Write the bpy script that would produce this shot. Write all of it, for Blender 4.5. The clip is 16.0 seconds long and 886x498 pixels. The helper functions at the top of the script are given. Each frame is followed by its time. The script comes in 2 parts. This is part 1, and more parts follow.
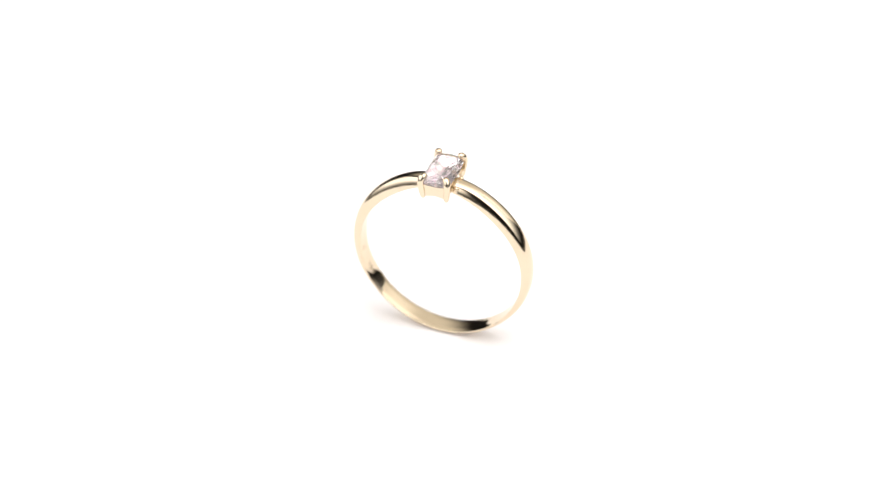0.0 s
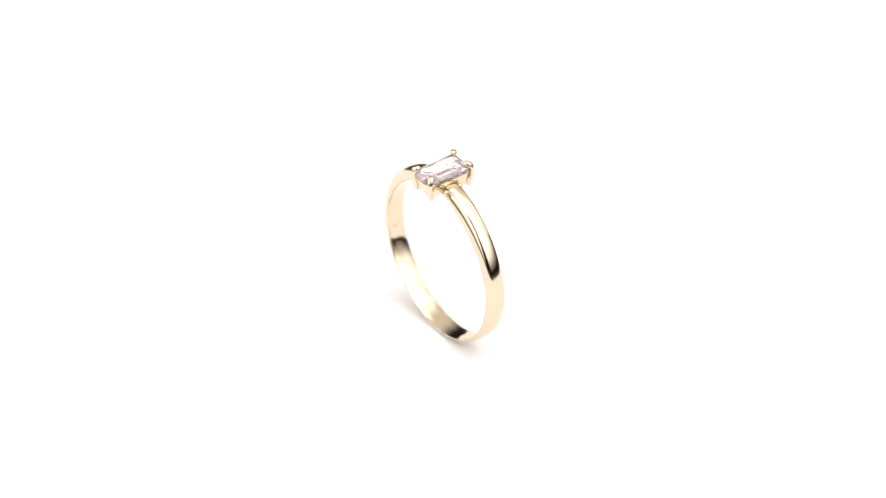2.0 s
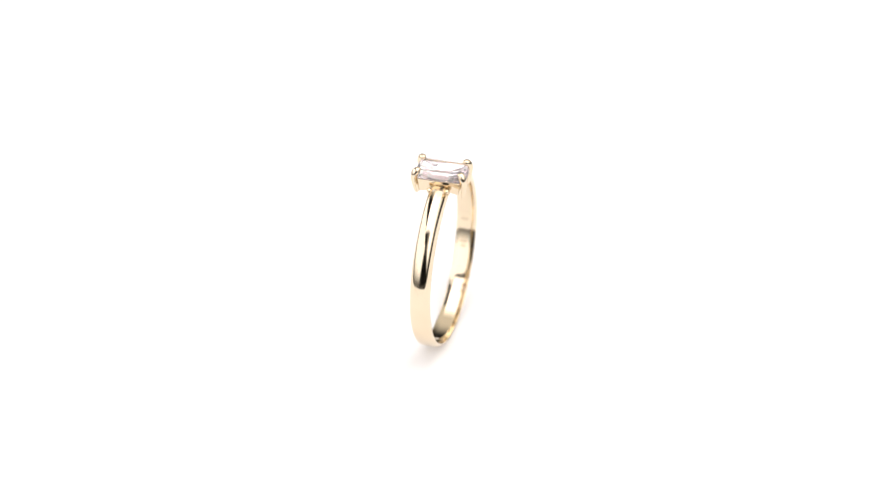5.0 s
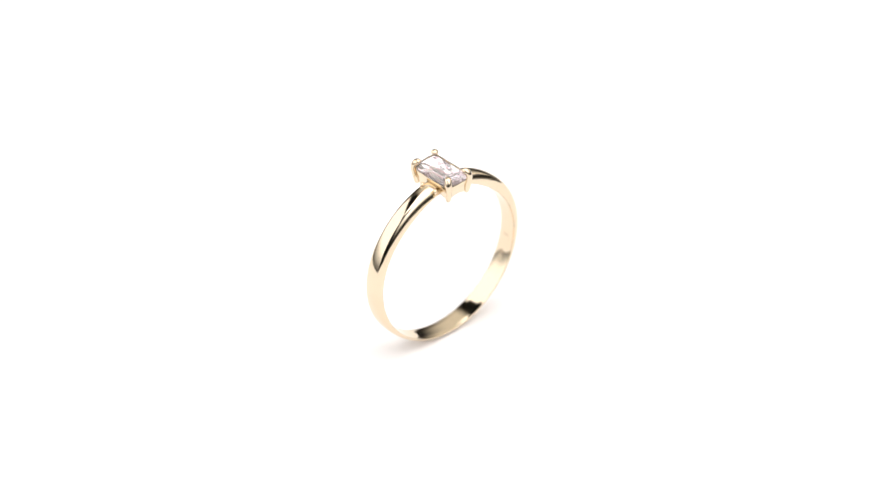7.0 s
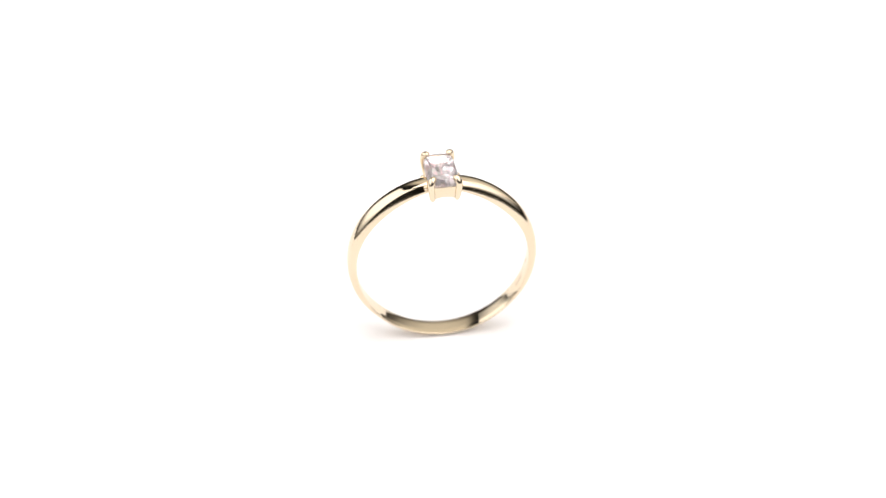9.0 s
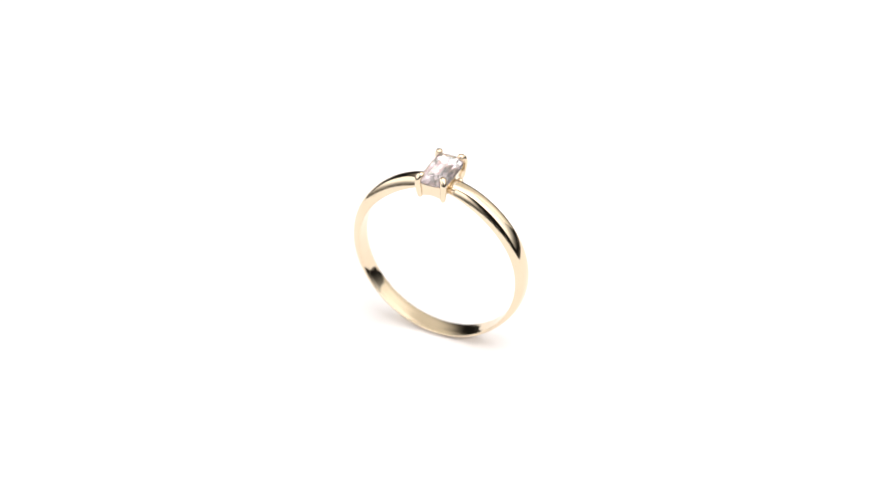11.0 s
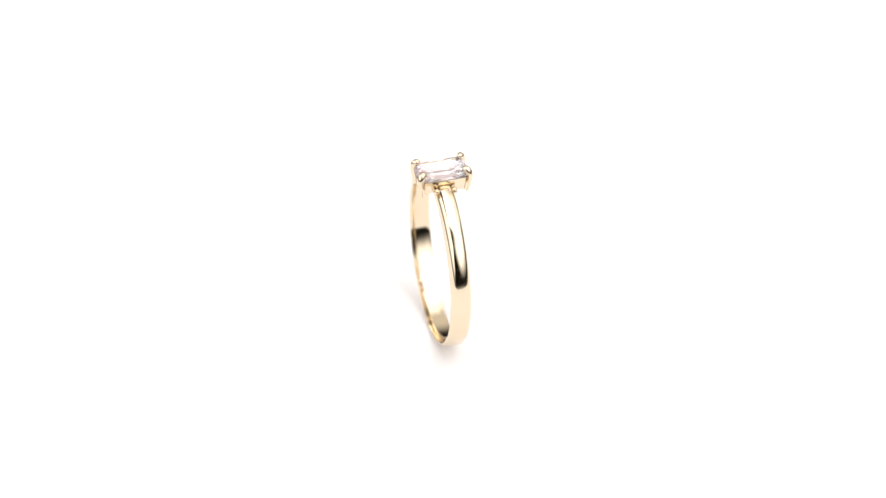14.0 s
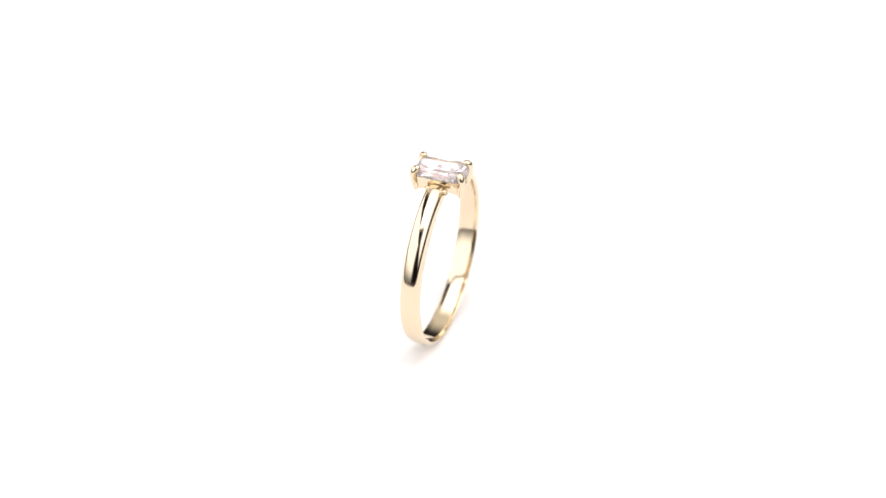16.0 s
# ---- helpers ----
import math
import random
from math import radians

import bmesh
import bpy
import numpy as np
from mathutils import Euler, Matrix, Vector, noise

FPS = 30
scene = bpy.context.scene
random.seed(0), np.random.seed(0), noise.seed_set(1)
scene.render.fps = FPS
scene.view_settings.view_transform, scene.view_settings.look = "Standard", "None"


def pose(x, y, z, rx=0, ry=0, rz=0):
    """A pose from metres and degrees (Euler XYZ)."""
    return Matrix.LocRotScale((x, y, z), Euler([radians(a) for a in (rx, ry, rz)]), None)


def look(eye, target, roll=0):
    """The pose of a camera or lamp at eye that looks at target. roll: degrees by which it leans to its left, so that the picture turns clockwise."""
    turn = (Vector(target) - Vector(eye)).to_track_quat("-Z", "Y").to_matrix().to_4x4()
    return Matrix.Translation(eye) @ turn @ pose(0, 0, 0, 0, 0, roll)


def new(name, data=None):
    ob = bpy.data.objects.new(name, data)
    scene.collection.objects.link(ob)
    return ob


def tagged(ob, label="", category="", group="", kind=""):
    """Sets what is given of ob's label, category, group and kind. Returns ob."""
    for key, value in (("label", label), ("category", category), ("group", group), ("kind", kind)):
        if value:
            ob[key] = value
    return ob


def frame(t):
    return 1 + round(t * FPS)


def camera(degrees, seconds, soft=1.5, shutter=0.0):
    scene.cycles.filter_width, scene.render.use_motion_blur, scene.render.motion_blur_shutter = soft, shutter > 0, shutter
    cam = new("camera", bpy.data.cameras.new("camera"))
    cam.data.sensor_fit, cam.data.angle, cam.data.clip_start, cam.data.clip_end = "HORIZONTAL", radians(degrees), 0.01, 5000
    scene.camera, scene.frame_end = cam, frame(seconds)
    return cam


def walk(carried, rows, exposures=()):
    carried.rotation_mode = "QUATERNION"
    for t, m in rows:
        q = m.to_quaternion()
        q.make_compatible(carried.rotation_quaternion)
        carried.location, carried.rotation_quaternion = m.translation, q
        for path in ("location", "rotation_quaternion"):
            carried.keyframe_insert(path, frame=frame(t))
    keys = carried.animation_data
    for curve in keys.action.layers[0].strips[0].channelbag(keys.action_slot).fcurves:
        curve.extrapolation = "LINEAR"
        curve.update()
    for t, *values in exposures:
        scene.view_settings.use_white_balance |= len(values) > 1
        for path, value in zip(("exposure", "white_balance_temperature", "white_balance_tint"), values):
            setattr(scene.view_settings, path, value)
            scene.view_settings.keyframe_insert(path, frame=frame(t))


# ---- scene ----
# ---------------------------------------------------------------- camera
cam = camera(12.0, 16.0, soft=1.25)
MM = 0.001
TILT, REACH, AIM = 0.6358, 411.3 * MM, 9.776 * MM
EYE = Vector((0.10 * MM, -REACH * math.cos(TILT), REACH * math.sin(TILT) + AIM))
VIEW = look(EYE, (0.10 * MM, 0, AIM), -0.13)
cam.data.dof.use_dof = True
cam.data.dof.focus_distance, cam.data.dof.aperture_fstop = 0.404, 22.0
walk(cam, [(0.0, VIEW), (16.0, VIEW)])

# turntable: one even turn, clockwise seen from above
START, RATE = -21.5, -16.75        # degrees, degrees a second

# ---------------------------------------------------------------- light
scene.view_settings.exposure = 0.0
world = bpy.data.worlds.new("studio_air")
world.use_nodes = True
world.node_tree.nodes["Background"].inputs[0].default_value = (0.9, 0.95, 1.0, 1)
world.node_tree.nodes["Background"].inputs[1].default_value = 0.02
scene.world = world


def softbox(name, eye, target, wide, high, radiance, fade=(0, 0, 0, 0), colour=(1, 0.985, 0.98), roll=0):
    """A studio softbox: a glowing rectangle that faces target. fade: how far its glow falls off from its four borders
    (-x, +x, -y, +y), as parts of its width and height."""
    lamp = bpy.data.lights.new(name, "AREA")
    lamp.shape, lamp.size, lamp.size_y = "RECTANGLE", wide, high
    lamp.energy = radiance * math.pi * wide * high
    lamp.color = colour
    lamp.use_nodes = True
    tree = lamp.node_tree
    glow = tree.nodes["Emission"]
    cloth = tree.nodes.new("ShaderNodeNewGeometry")
    split = tree.nodes.new("ShaderNodeSeparateXYZ")
    tree.links.new(cloth.outputs["Parametric"], split.inputs[0])
    level = None
    for axis, near, far in (("X", 0, fade[0]), ("X", 1, fade[1]), ("Y", 0, fade[2]), ("Y", 1, fade[3])):
        if far <= 0:
            continue
        step = tree.nodes.new("ShaderNodeMapRange")
        step.interpolation_type = "SMOOTHSTEP"
        step.inputs["From Min"].default_value = near
        step.inputs["From Max"].default_value = far if near == 0 else 1 - far
        step.inputs["To Min"].default_value, step.inputs["To Max"].default_value = 0.05, 1.0
        tree.links.new(split.outputs[axis], step.inputs["Value"])
        if level is None:
            level = step.outputs[0]
        else:
            both = tree.nodes.new("ShaderNodeMath")
            both.operation = "MULTIPLY"
            tree.links.new(level, both.inputs[0])
            tree.links.new(step.outputs[0], both.inputs[1])
            level = both.outputs[0]
    if level is not None:
        tree.links.new(level, glow.inputs["Strength"])
    ob = new(name, lamp)
    ob.matrix_world = look(eye, target, roll)
    return ob


def aim(azimuth, height, reach):
    """A place seen from the ring: azimuth in degrees clockwise from straight behind, height in degrees, reach in metres."""
    az, el = math.radians(azimuth), math.radians(height)
    return Vector((reach * math.sin(az) * math.cos(el), reach * math.cos(az) * math.cos(el), 0.01 + reach * math.sin(el)))


HEART = (0, 0, 0.01)


def panel(name, middle, along, up, wide, high, radiance, fade=(0, 0, 0, 0), colour=(1, 0.985, 0.98)):
    """A softbox given by the middle of its upper edge, the way along that edge and the way from the lower edge up to it."""
    along, up = Vector(along).normalized(), Vector(up)
    up = (up - up.dot(along) * along).normalized()
    ob = softbox(name, (0, 0, 1), (0, 0, 0), wide, high, radiance, fade, colour)
    turn = Matrix((along, up, along.cross(up))).transposed().to_4x4()
    ob.matrix_world = Matrix.Translation(Vector(middle) - up * high / 2) @ turn
    return ob


# a slit of dark room runs between the panel on the left and the one overhead
SLIT = Vector((0.300, -0.954, 0))
panel("softbox_left", (-0.290, 0.157, 0.40), SLIT, (0.1, 0.03, 0.44), 1.29, 0.46, 1.75, (0.42, 0.1, 0.42, 0.0))
panel("softbox_overhead", (-0.165, 0.07, 0.50), (0.2, 0.98, 0), (-0.98, 0.2, 0), 0.64, 0.50, 2.6, (0.1, 0.45, 0.3, 0.0))
softbox("softbox_right", aim(108, 43, 0.55), HEART, 1.56, 0.94, 2.2, (0.28, 0.62, 0.48, 0.4))
softbox("softbox_back", aim(22, 36, 0.60), HEART, 1.22, 0.70, 0.84, (0.0, 0.15, 0.5, 0.1), (1, 0.94, 0.84), roll=27)


# ---------------------------------------------------------------- materials
def material(name, colour, rough, metal=0.0):
    m = bpy.data.materials.new(name)
    m.use_nodes = True
    b = m.node_tree.nodes["Principled BSDF"]
    b.inputs["Base Color"].default_value = (*colour, 1)
    b.inputs["Roughness"].default_value = rough
    b.inputs["Metallic"].default_value = metal
    return m, m.node_tree, b


def noise_node(tree, scale, detail=3.0, rough=0.5):
    co = tree.nodes.new("ShaderNodeTexCoord")
    n = tree.nodes.new("ShaderNodeTexNoise")
    n.inputs["Scale"].default_value = scale
    n.inputs["Detail"].default_value = detail
    n.inputs["Roughness"].default_value = rough
    tree.links.new(co.outputs["Object"], n.inputs["Vector"])
    return n


def ramp(tree, source, stops):
    r = tree.nodes.new("ShaderNodeValToRGB")
    r.color_ramp.elements[0].position, r.color_ramp.elements[0].color = stops[0][0], (*stops[0][1], 1)
    r.color_ramp.elements[1].position, r.color_ramp.elements[1].color = stops[1][0], (*stops[1][1], 1)
    tree.links.new(source, r.inputs[0])
    return r


def bump(tree, source, shader, strength, distance):
    b = tree.nodes.new("ShaderNodeBump")
    b.inputs["Strength"].default_value = strength
    b.inputs["Distance"].default_value = distance
    tree.links.new(source, b.inputs["Height"])
    tree.links.new(b.outputs["Normal"], shader.inputs["Normal"])


def gold_material(name, low, high):
    m, tree, b = material(name, (0.95, 0.80, 0.56), 0.07, 1.0)
    broad = noise_node(tree, 260, 2)
    tint = ramp(tree, broad.outputs["Fac"], ((0.3, (0.785, 0.657, 0.480)), (0.7, (0.815, 0.692, 0.518))))
    tree.links.new(tint.outputs["Color"], b.inputs["Base Color"])
    fine = noise_node(tree, 2600, 4)
    gloss = ramp(tree, fine.outputs["Fac"], ((0.3, (low,) * 3), (0.75, (high,) * 3)))
    tree.links.new(gloss.outputs["Color"], b.inputs["Roughness"])
    wave = noise_node(tree, 420, 2)
    bump(tree, wave.outputs["Fac"], b, 0.18, 0.00008)
    return m


def gem_material():
    m, tree, b = material("pale_pink_crystal", (1.0, 0.985, 0.99), 0.0)
    b.inputs["Transmission Weight"].default_value = 1.0
    b.inputs["IOR"].default_value = 1.5
    return m


def gem_flash_material():
    """Bright backing added to the stone's lower facets; each facet's own tint paints a flash."""
    m, tree, b = material("painted_gem_flashes", (0.99, 0.95, 0.97), 0.22, 0.85)
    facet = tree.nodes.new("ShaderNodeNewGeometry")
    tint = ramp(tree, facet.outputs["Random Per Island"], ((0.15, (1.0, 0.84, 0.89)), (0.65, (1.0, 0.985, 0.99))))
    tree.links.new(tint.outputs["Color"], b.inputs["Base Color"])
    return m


def disc_material():
    m, tree, b = material("matt_white_board", (0.86, 0.86, 0.86), 0.75)
    broad = noise_node(tree, 60, 3)
    tint = ramp(tree, broad.outputs["Fac"], ((0.3, (0.895, 0.872, 0.875)), (0.7, (0.91, 0.888, 0.891))))
    tree.links.new(tint.outputs["Color"], b.inputs["Base Color"])
    grain = noise_node(tree, 4000, 3)
    bump(tree, grain.outputs["Fac"], b, 0.1, 0.00003)
    b.inputs["Specular IOR Level"].default_value = 0.2
    return m


def dark_material(name, low, high):
    m, tree, b = material(name, high, 0.85)
    broad = noise_node(tree, 3, 4)
    tint = ramp(tree, broad.outputs["Fac"], ((0.35, low), (0.7, high)))
    tree.links.new(tint.outputs["Color"], b.inputs["Base Color"])
    grain = noise_node(tree, 300, 3)
    bump(tree, grain.outputs["Fac"], b, 0.2, 0.0005)
    return m


GOLD, SATIN = gold_material("polished_yellow_gold", 0.07, 0.15), gold_material("satin_worn_gold", 0.06, 0.13)
GEM, GEM_FLASH, BOARD = gem_material(), gem_flash_material(), disc_material()
WALL = dark_material("dark_grey_studio_paint", (0.085, 0.082, 0.078), (0.11, 0.105, 0.10))
TABLE = dark_material("dark_table_laminate", (0.065, 0.061, 0.057), (0.09, 0.085, 0.08))
STAMP, _, _ = material("hallmark_worn_gold", (0.74, 0.60, 0.43), 0.25, 1.0)


# ---------------------------------------------------------------- mesh helpers
def part(name, bm, mat, parent=None, label="", smooth=True, turn_out=True):
    """Links a bmesh as one mesh object, under a thing or a part."""
    mesh = bpy.data.meshes.new(name)
    if turn_out:
        bmesh.ops.recalc_face_normals(bm, faces=bm.faces)
    for f in bm.faces:
        f.smooth = smooth
    bm.to_mesh(mesh)
    bm.free()
    mesh.materials.append(mat)
    ob = new(name, mesh)
    ob.parent = parent
    if label:
        tagged(ob, label)
    return ob


def box(bm, x0, x1, y0, y1, z0, z1):
    made = bmesh.ops.create_cube(bm, size=1)["verts"]
    for v in made:
        v.co = Vector(((x0 + x1) / 2 + v.co.x * (x1 - x0), (y0 + y1) / 2 + v.co.y * (y1 - y0), (z0 + z1) / 2 + v.co.z * (z1 - z0)))
    return made


def skin(bm, rings, closed=False, caps=True):
    """Bridges rings of vertices that have the same count."""
    rows = [[bm.verts.new(co) for co in ring] for ring in rings]
    n = len(rows[0])
    pairs = list(zip(rows, rows[1:])) + ([(rows[-1], rows[0])] if closed else [])
    for a, b in pairs:
        for i in range(n):
            bm.faces.new((a[i], a[(i + 1) % n], b[(i + 1) % n], b[i]))
    if caps and not closed:
        bm.faces.new(rows[0])
        bm.faces.new(rows[-1])
    return rows


# ---------------------------------------------------------------- the studio
def studio():
    bm = bmesh.new()
    box(bm, -1.5, 1.5, -1.6, 1.4, -0.095, -0.055)
    tagged(part("table_top", bm, TABLE, smooth=False), "wide dark matt table top under the turntable", "table top", kind="structure")
    for name, spot in (("wall_north", (-1.5, 1.5, 1.4, 1.5, -0.095, 1.8)), ("wall_south", (-1.5, 1.5, -1.7, -1.6, -0.095, 1.8)),
                       ("wall_east", (1.5, 1.6, -1.7, 1.5, -0.095, 1.8)), ("wall_west", (-1.6, -1.5, -1.7, 1.5, -0.095, 1.8)),
                       ("ceiling", (-1.6, 1.6, -1.7, 1.5, 1.8, 1.9))):
        bm = bmesh.new()
        box(bm, *spot)
        tagged(part(name, bm, WALL, smooth=False), "plain dark grey studio " + ("ceiling" if name == "ceiling" else "wall"),
               "ceiling" if name == "ceiling" else "wall", kind="structure")


DISC = 0.081


def turntable():
    n = 128

    def turned(rim):
        bm = bmesh.new()
        skin(bm, [[(r * math.cos(2 * math.pi * i / n), r * math.sin(2 * math.pi * i / n), z) for i in range(n)] for r, z in rim])
        return bm

    table = new("turntable")
    tagged(table, "round matt white display turntable, slowly turning", "turntable")
    part("disc", turned(((DISC - 0.0004, -0.0045), (DISC, -0.0042), (DISC, -0.0004), (DISC - 0.0004, 0.0))), BOARD, table, smooth=False)
    part("base", turned(((0.058, -0.055), (0.060, -0.053), (0.060, -0.008), (0.058, -0.0045))), TABLE, table, "low dark round base", smooth=False)
    return table


# ---------------------------------------------------------------- the ring
RO = 9.3                    # outer radius of the shank, mm
SHIFT = (0.06, 0.21)      # the ring's place on the turntable, mm


def shank_section(a):
    """Outer and inner radius, half width and sideways offset of the shank at angle a (0 = +x, 90 = top)."""
    up = math.sin(a)
    top = max(0.0, up) ** 3
    outer = RO + 0.05 * top - 0.20 * max(0.0, up) ** 14
    shoulder = math.exp(-((abs(math.degrees(math.atan2(abs(math.cos(a)), up)) - 38)) / 38) ** 2)
    outer -= 0.14 * shoulder ** 3
    below = math.degrees(math.atan2(abs(math.cos(a)), -up))
    outer -= 0.14 * math.exp(-((below - 42) / 20) ** 2)
    inner = RO - 0.80 + 0.30 * max(0.0, -up) ** 2 - 0.62 * shoulder
    half = 1.01 - 0.03 * max(-0.5, up)
    seam = math.exp(-((math.degrees(a) % 360 - 218) / 4) ** 2)
    lean = 0.08 - 0.05 * math.cos(a) + 0.04 * seam
    return outer - 0.03 * seam, inner - 0.02 * seam, half, lean


def shank_ring(a, shrink=1.0):
    outer, inner, half, lean = shank_section(a)
    mid = (outer + inner) / 2
    spots = []
    side = inner + 0.22 * (outer - inner)
    for i in range(29):                      # low dome outside with a soft ridge, turning down at its edges
        s = math.sin((-1 + 2 * i / 28) * math.pi / 2)
        fall = 0.22 * (math.hypot(s, 0.12) - 0.12) ** 1.3 + 0.73 * abs(s) ** 6
        spots.append((half * s, side + (outer - side) * (1 - min(1.0, fall))))
    spots.append((half * 0.985, (side + inner) / 2))
    for i in range(9):                       # flat inside with rounded edges
        s = 1 - 2 * i / 8
        spots.append((half * 0.93 * s, inner + 0.06 * abs(s) ** 6))
    spots.append((-half * 0.985, (side + inner) / 2))
    co = []
    for y, r in spots:
        y, r = y * shrink, mid + (r - mid) * shrink
        co.append(Vector((r * math.cos(a), y + lean, RO + r * math.sin(a))) * MM)
    return co


def finger_ring():
    ring = new("finger_ring")
    tagged(ring, "thin polished yellow gold ring with a rectangular pale pink stone", "ring")

    bm = bmesh.new()
    gap = math.radians(8.2)
    n = 260
    rings = []
    span = 2 * math.pi - 2 * gap
    for k in (0.55, 0.82, 0.95):
        rings.append(shank_ring(math.pi / 2 + gap - math.radians(0.5 * (1 - k)), k))
    for i in range(n + 1):
        rings.append(shank_ring(math.pi / 2 + gap + span * i / n))
    for k in (0.95, 0.82, 0.55):
        rings.append(shank_ring(math.pi / 2 - gap + math.radians(0.5 * (1 - k)), k))
    skin(bm, rings)
    for k, f in enumerate(bm.faces):         # the inside is worn to a satin finish
        f.material_index = 1 if 30 <= k % 40 <= 37 and k < 40 * (len(rings) - 1) else 0
    shank = part("shank", bm, GOLD, ring, "polished half-round yellow gold shank, satin inside")
    shank.data.materials.append(SATIN)

    # worn hallmark inside the shank, drawn as bars
    for k, a in enumerate((191.0, 204.0, 207.0, 210.0)):
        bm = bmesh.new()
        box(bm, -0.16, 0.16, -0.34 + 0.10 * (k % 2), 0.30, 0, 0.02)
        r = shank_section(math.radians(a))[1]
        turn = Matrix.Translation(Vector((0, 0, RO)) * MM) @ Matrix.Rotation(math.radians(90 - a), 4, "Y") @ Matrix.Translation(Vector((0, 0, (r - 0.012) * MM))) @ Matrix.Scale(MM, 4)
        bmesh.ops.transform(bm, matrix=turn, verts=bm.verts)
        part("hallmark", bm, STAMP, shank, "tiny worn stamped mark", smooth=False)

    # basket: four curved walls with an arched lower edge
    PX, PY = 1.36, 2.38
    base, rim = 17.32, 18.95
    bm = bmesh.new()

    def outline(grow, z, arch=0.0):
        pts = []
        corners = [(PX, PY), (-PX, PY), (-PX, -PY), (PX, -PY)]
        for c in range(4):
            (x0, y0), (x1, y1) = corners[c], corners[(c + 1) % 4]
            for i in range(12):
                s = i / 12
                lift = arch * (1 - (2 * s - 1) ** 2)
                sx, sy = (x0 + (x1 - x0) * s), (y0 + (y1 - y0) * s)
                pts.append(Vector((sx * (1 + grow / PX), sy * (1 + grow / PY), z + lift)) * MM)
        return pts

    walls = [outline(-0.20, base + 0.05, 0.30), outline(-0.16, base, 0.30), outline(-0.10, base + 0.06, 0.30), outline(-0.04, 18.3, 0.15),
             outline(0.06, rim - 0.08, -0.05), outline(0.05, rim, -0.05), outline(-0.04, rim + 0.03, -0.05), outline(-0.12, rim - 0.08, -0.05), outline(-0.18, 18.3, 0.15)]
    skin(bm, walls, closed=True)
    gallery = part("setting", bm, GOLD, ring, "rectangular gold basket setting with an arched lower edge")

    # prongs: upright claws that bend over the stone's corners
    for sx in (1, -1):
        for sy in (1, -1):
            bm = bmesh.new()
            spine = [(1.14, 2.14, 17.26, 0.16), (1.19, 2.21, 17.36, 0.27), (1.26, 2.30, 18.0, 0.33), (1.34, 2.39, 18.7, 0.35), (1.37, 2.43, 19.10, 0.36),
                     (1.32, 2.38, 19.42, 0.38), (1.22, 2.26, 19.64, 0.38), (1.10, 2.11, 19.72, 0.36), (0.99, 1.98, 19.70, 0.28), (0.92, 1.90, 19.66, 0.12)]
            rings, m = [], 14
            pts = [Vector((sx * x, sy * y, z)) for x, y, z, _ in spine]
            for i, (_, _, _, r) in enumerate(spine):
                way = (pts[min(i + 1, len(pts) - 1)] - pts[max(i - 1, 0)]).normalized()
                side = way.cross(Vector((-sy, sx, 0))).normalized()
                other = way.cross(side)
                rings.append([(pts[i] + side * r * math.cos(2 * math.pi * j / m) + other * r * math.sin(2 * math.pi * j / m)) * MM for j in range(m)])
            skin(bm, rings)
            part("prong", bm, GOLD, gallery, "rounded gold claw").modifiers.new("round", "SUBSURF").render_levels = 2

    # small uneven solder beads where the shoulders meet the basket
    lump = random.Random(3)
    for sx in (1, -1):
        for sy in (1, -1):
            for x, y, z, size in ((1.62, 0.86, 17.95, 0.25), (1.66, 0.92, 17.70, 0.17)):
                bm = bmesh.new()
                bmesh.ops.create_icosphere(bm, subdivisions=3, radius=size * MM)
                wide, tall = lump.uniform(1.0, 1.4), lump.uniform(0.9, 1.2)
                x, y = x + lump.uniform(-0.08, 0.08), y + lump.uniform(-0.08, 0.08)
                for v in bm.verts:
                    v.co = Vector((v.co.x * wide + sx * x * MM, v.co.y + sy * y * MM, v.co.z * tall + z * MM))
                part("solder_bead", bm, GOLD, gallery)

    # stone: rectangular radiant cut with clipped corners, kites and triangles above and below the girdle
    bm = bmesh.new()

    def outline_point(hx, hy, cut, s):
        """A point at s (0 to 1) round a rectangle with clipped corners, of 8 equal stretches."""
        corners = ((hx, -hy + cut), (hx, hy - cut), (hx - cut, hy), (-hx + cut, hy), (-hx, hy - cut), (-hx, -hy + cut), (-hx + cut, -hy), (hx - cut, -hy))
        k, f = divmod((s % 1.0) * 8, 1)
        p, q = corners[int(k) % 8], corners[(int(k) + 1) % 8]
        bow = 1 + 0.05 * 4 * f * (1 - f)
        return (p[0] + (q[0] - p[0]) * f) * bow, (p[1] + (q[1] - p[1]) * f) * bow

    dice = random.Random(7)

    def belt(hx, hy, cut, z, n, offset, uneven=0.0):
        co = [(*outline_point(hx, hy, cut, (i + offset) / n), z) for i in range(n)]
        return [bm.verts.new(Vector((x + dice.uniform(-uneven, uneven), y + dice.uniform(-uneven, uneven), h + dice.uniform(-uneven, uneven))) * MM) for x, y, h in co]

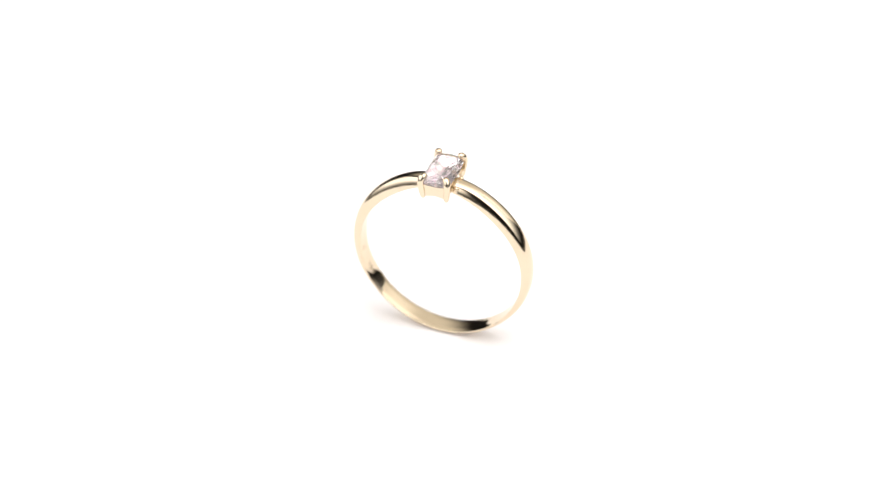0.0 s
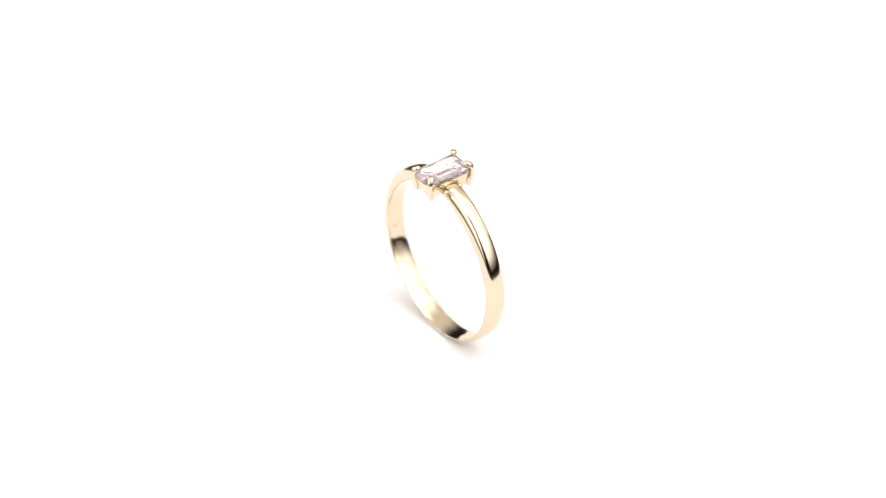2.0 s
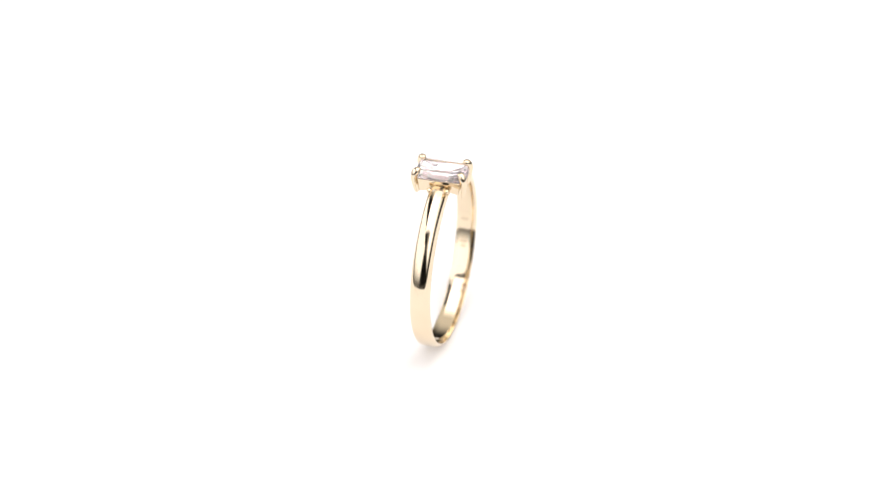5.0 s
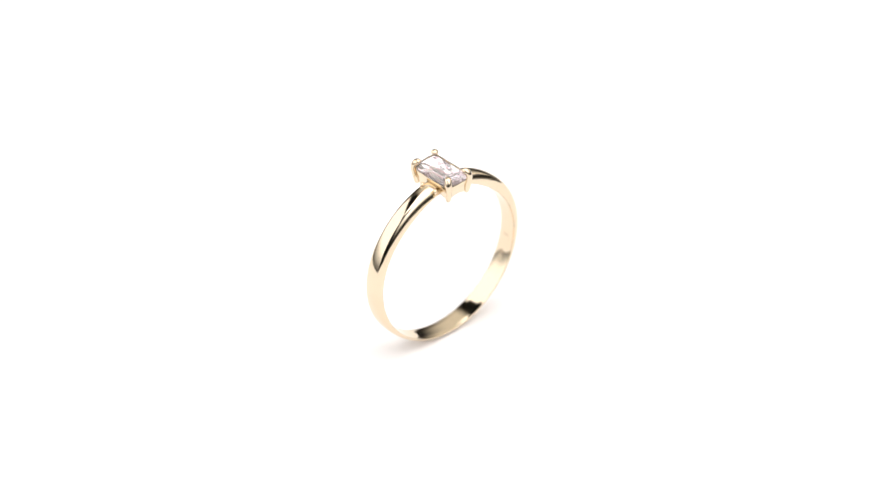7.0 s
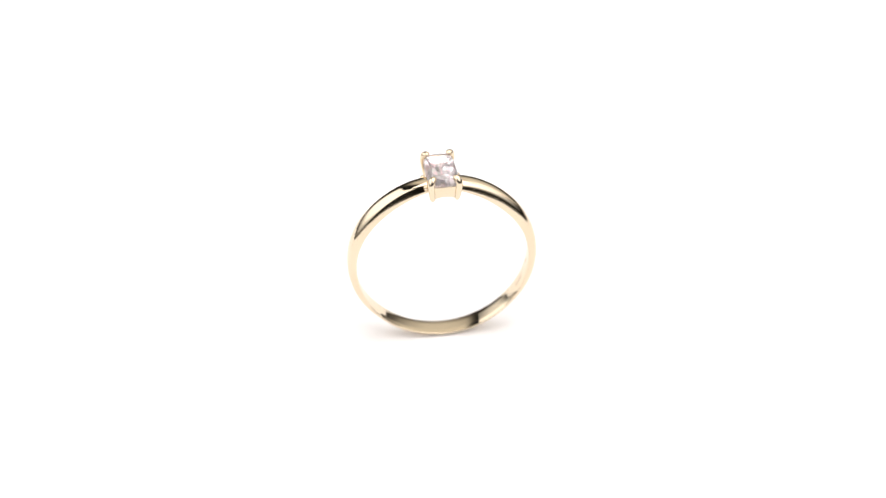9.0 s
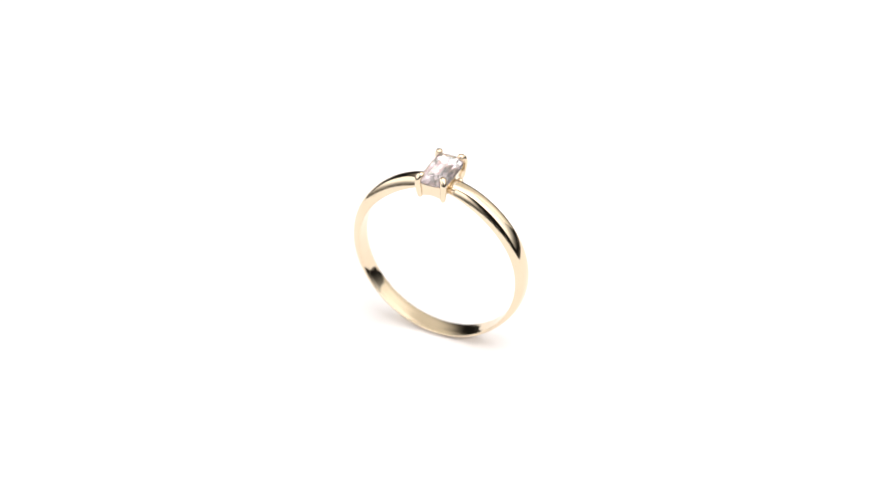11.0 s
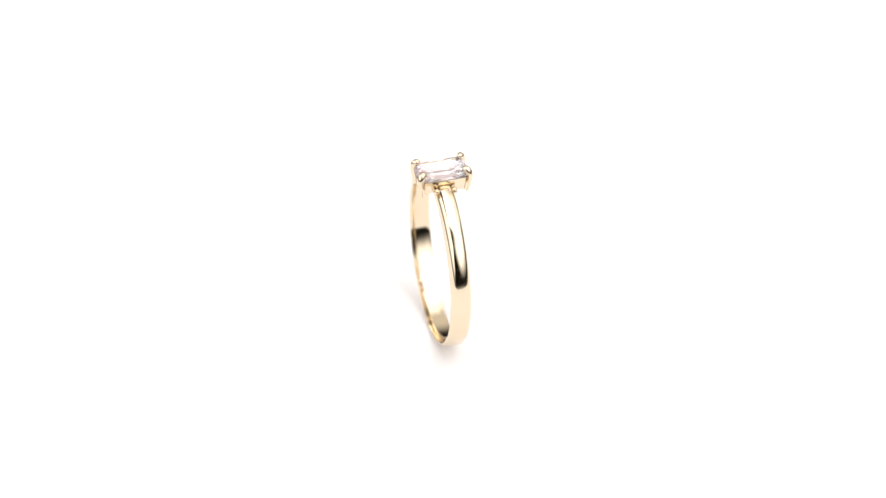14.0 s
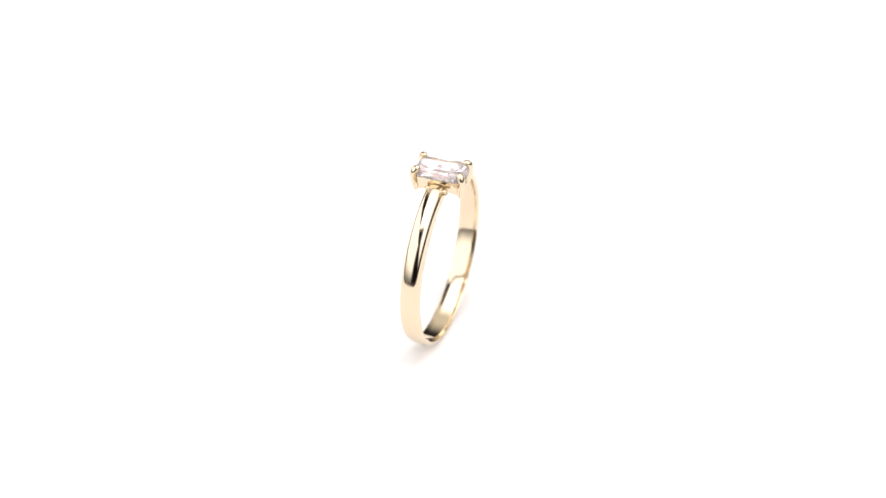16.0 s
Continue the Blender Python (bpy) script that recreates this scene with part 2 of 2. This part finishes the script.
    def zigzag(low, high, ahead):
        n = len(low)
        for i in range(n):
            j = (i + 1) % n
            if ahead:
                bm.faces.new((low[i], low[j], high[i]))
                bm.faces.new((low[j], high[j], high[i]))
            else:
                bm.faces.new((low[i], low[j], high[j]))
                bm.faces.new((low[i], high[j], high[i]))

    n = 24
    keel = belt(0.10, 0.70, 0.05, 18.45, n, 0)
    bm.faces.new(keel[::-1])
    deep = belt(0.48, 1.22, 0.20, 18.54, n, 0.5, 0.06)
    mid = belt(0.86, 1.72, 0.30, 18.66, n, 0, 0.06)
    low = belt(1.20, 2.12, 0.38, 18.79, n, 0.5, 0.05)
    girdle = belt(1.48, 2.48, 0.42, 18.97, n, 0)
    edge = belt(1.48, 2.48, 0.42, 19.06, n, 0)
    crown = belt(1.32, 2.31, 0.38, 19.40, n, 0.5, 0.01)
    table = belt(1.04, 2.00, 0.32, 19.72, n, 0)
    zigzag(keel, deep, True), zigzag(deep, mid, False), zigzag(mid, low, True), zigzag(low, girdle, False), zigzag(girdle, edge, True)
    zigzag(edge, crown, True), zigzag(crown, table, False)
    bm.faces.new(table)
    bmesh.ops.recalc_face_normals(bm, faces=bm.faces)
    # lower facets take the added backing, which brightens the stone from inside
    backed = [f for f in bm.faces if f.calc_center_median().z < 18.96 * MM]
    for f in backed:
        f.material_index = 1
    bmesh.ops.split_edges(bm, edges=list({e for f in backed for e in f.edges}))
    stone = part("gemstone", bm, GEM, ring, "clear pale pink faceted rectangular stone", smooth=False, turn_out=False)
    stone.data.materials.append(GEM_FLASH)
    return ring


SKEW = 1.5                  # the setting and stone sit a little askew on the shank, degrees
studio()
TURNTABLE = turntable()
RING = finger_ring()
for piece in RING.children:
    if piece.name.split(".")[0] in ("setting", "gemstone"):
        piece.rotation_euler.z = math.radians(SKEW)


def motions():
    rows_disc, rows_ring = [], []
    for k in range(33):
        t = k * 0.5
        turn = pose(0, 0, 0, 0, 0, START + RATE * t)
        rows_disc.append((t, turn))
        rows_ring.append((t, turn @ pose(SHIFT[0] * MM, SHIFT[1] * MM, 0, 0.55, 0, 0)))
    walk(TURNTABLE, rows_disc)
    walk(RING, rows_ring)


motions()
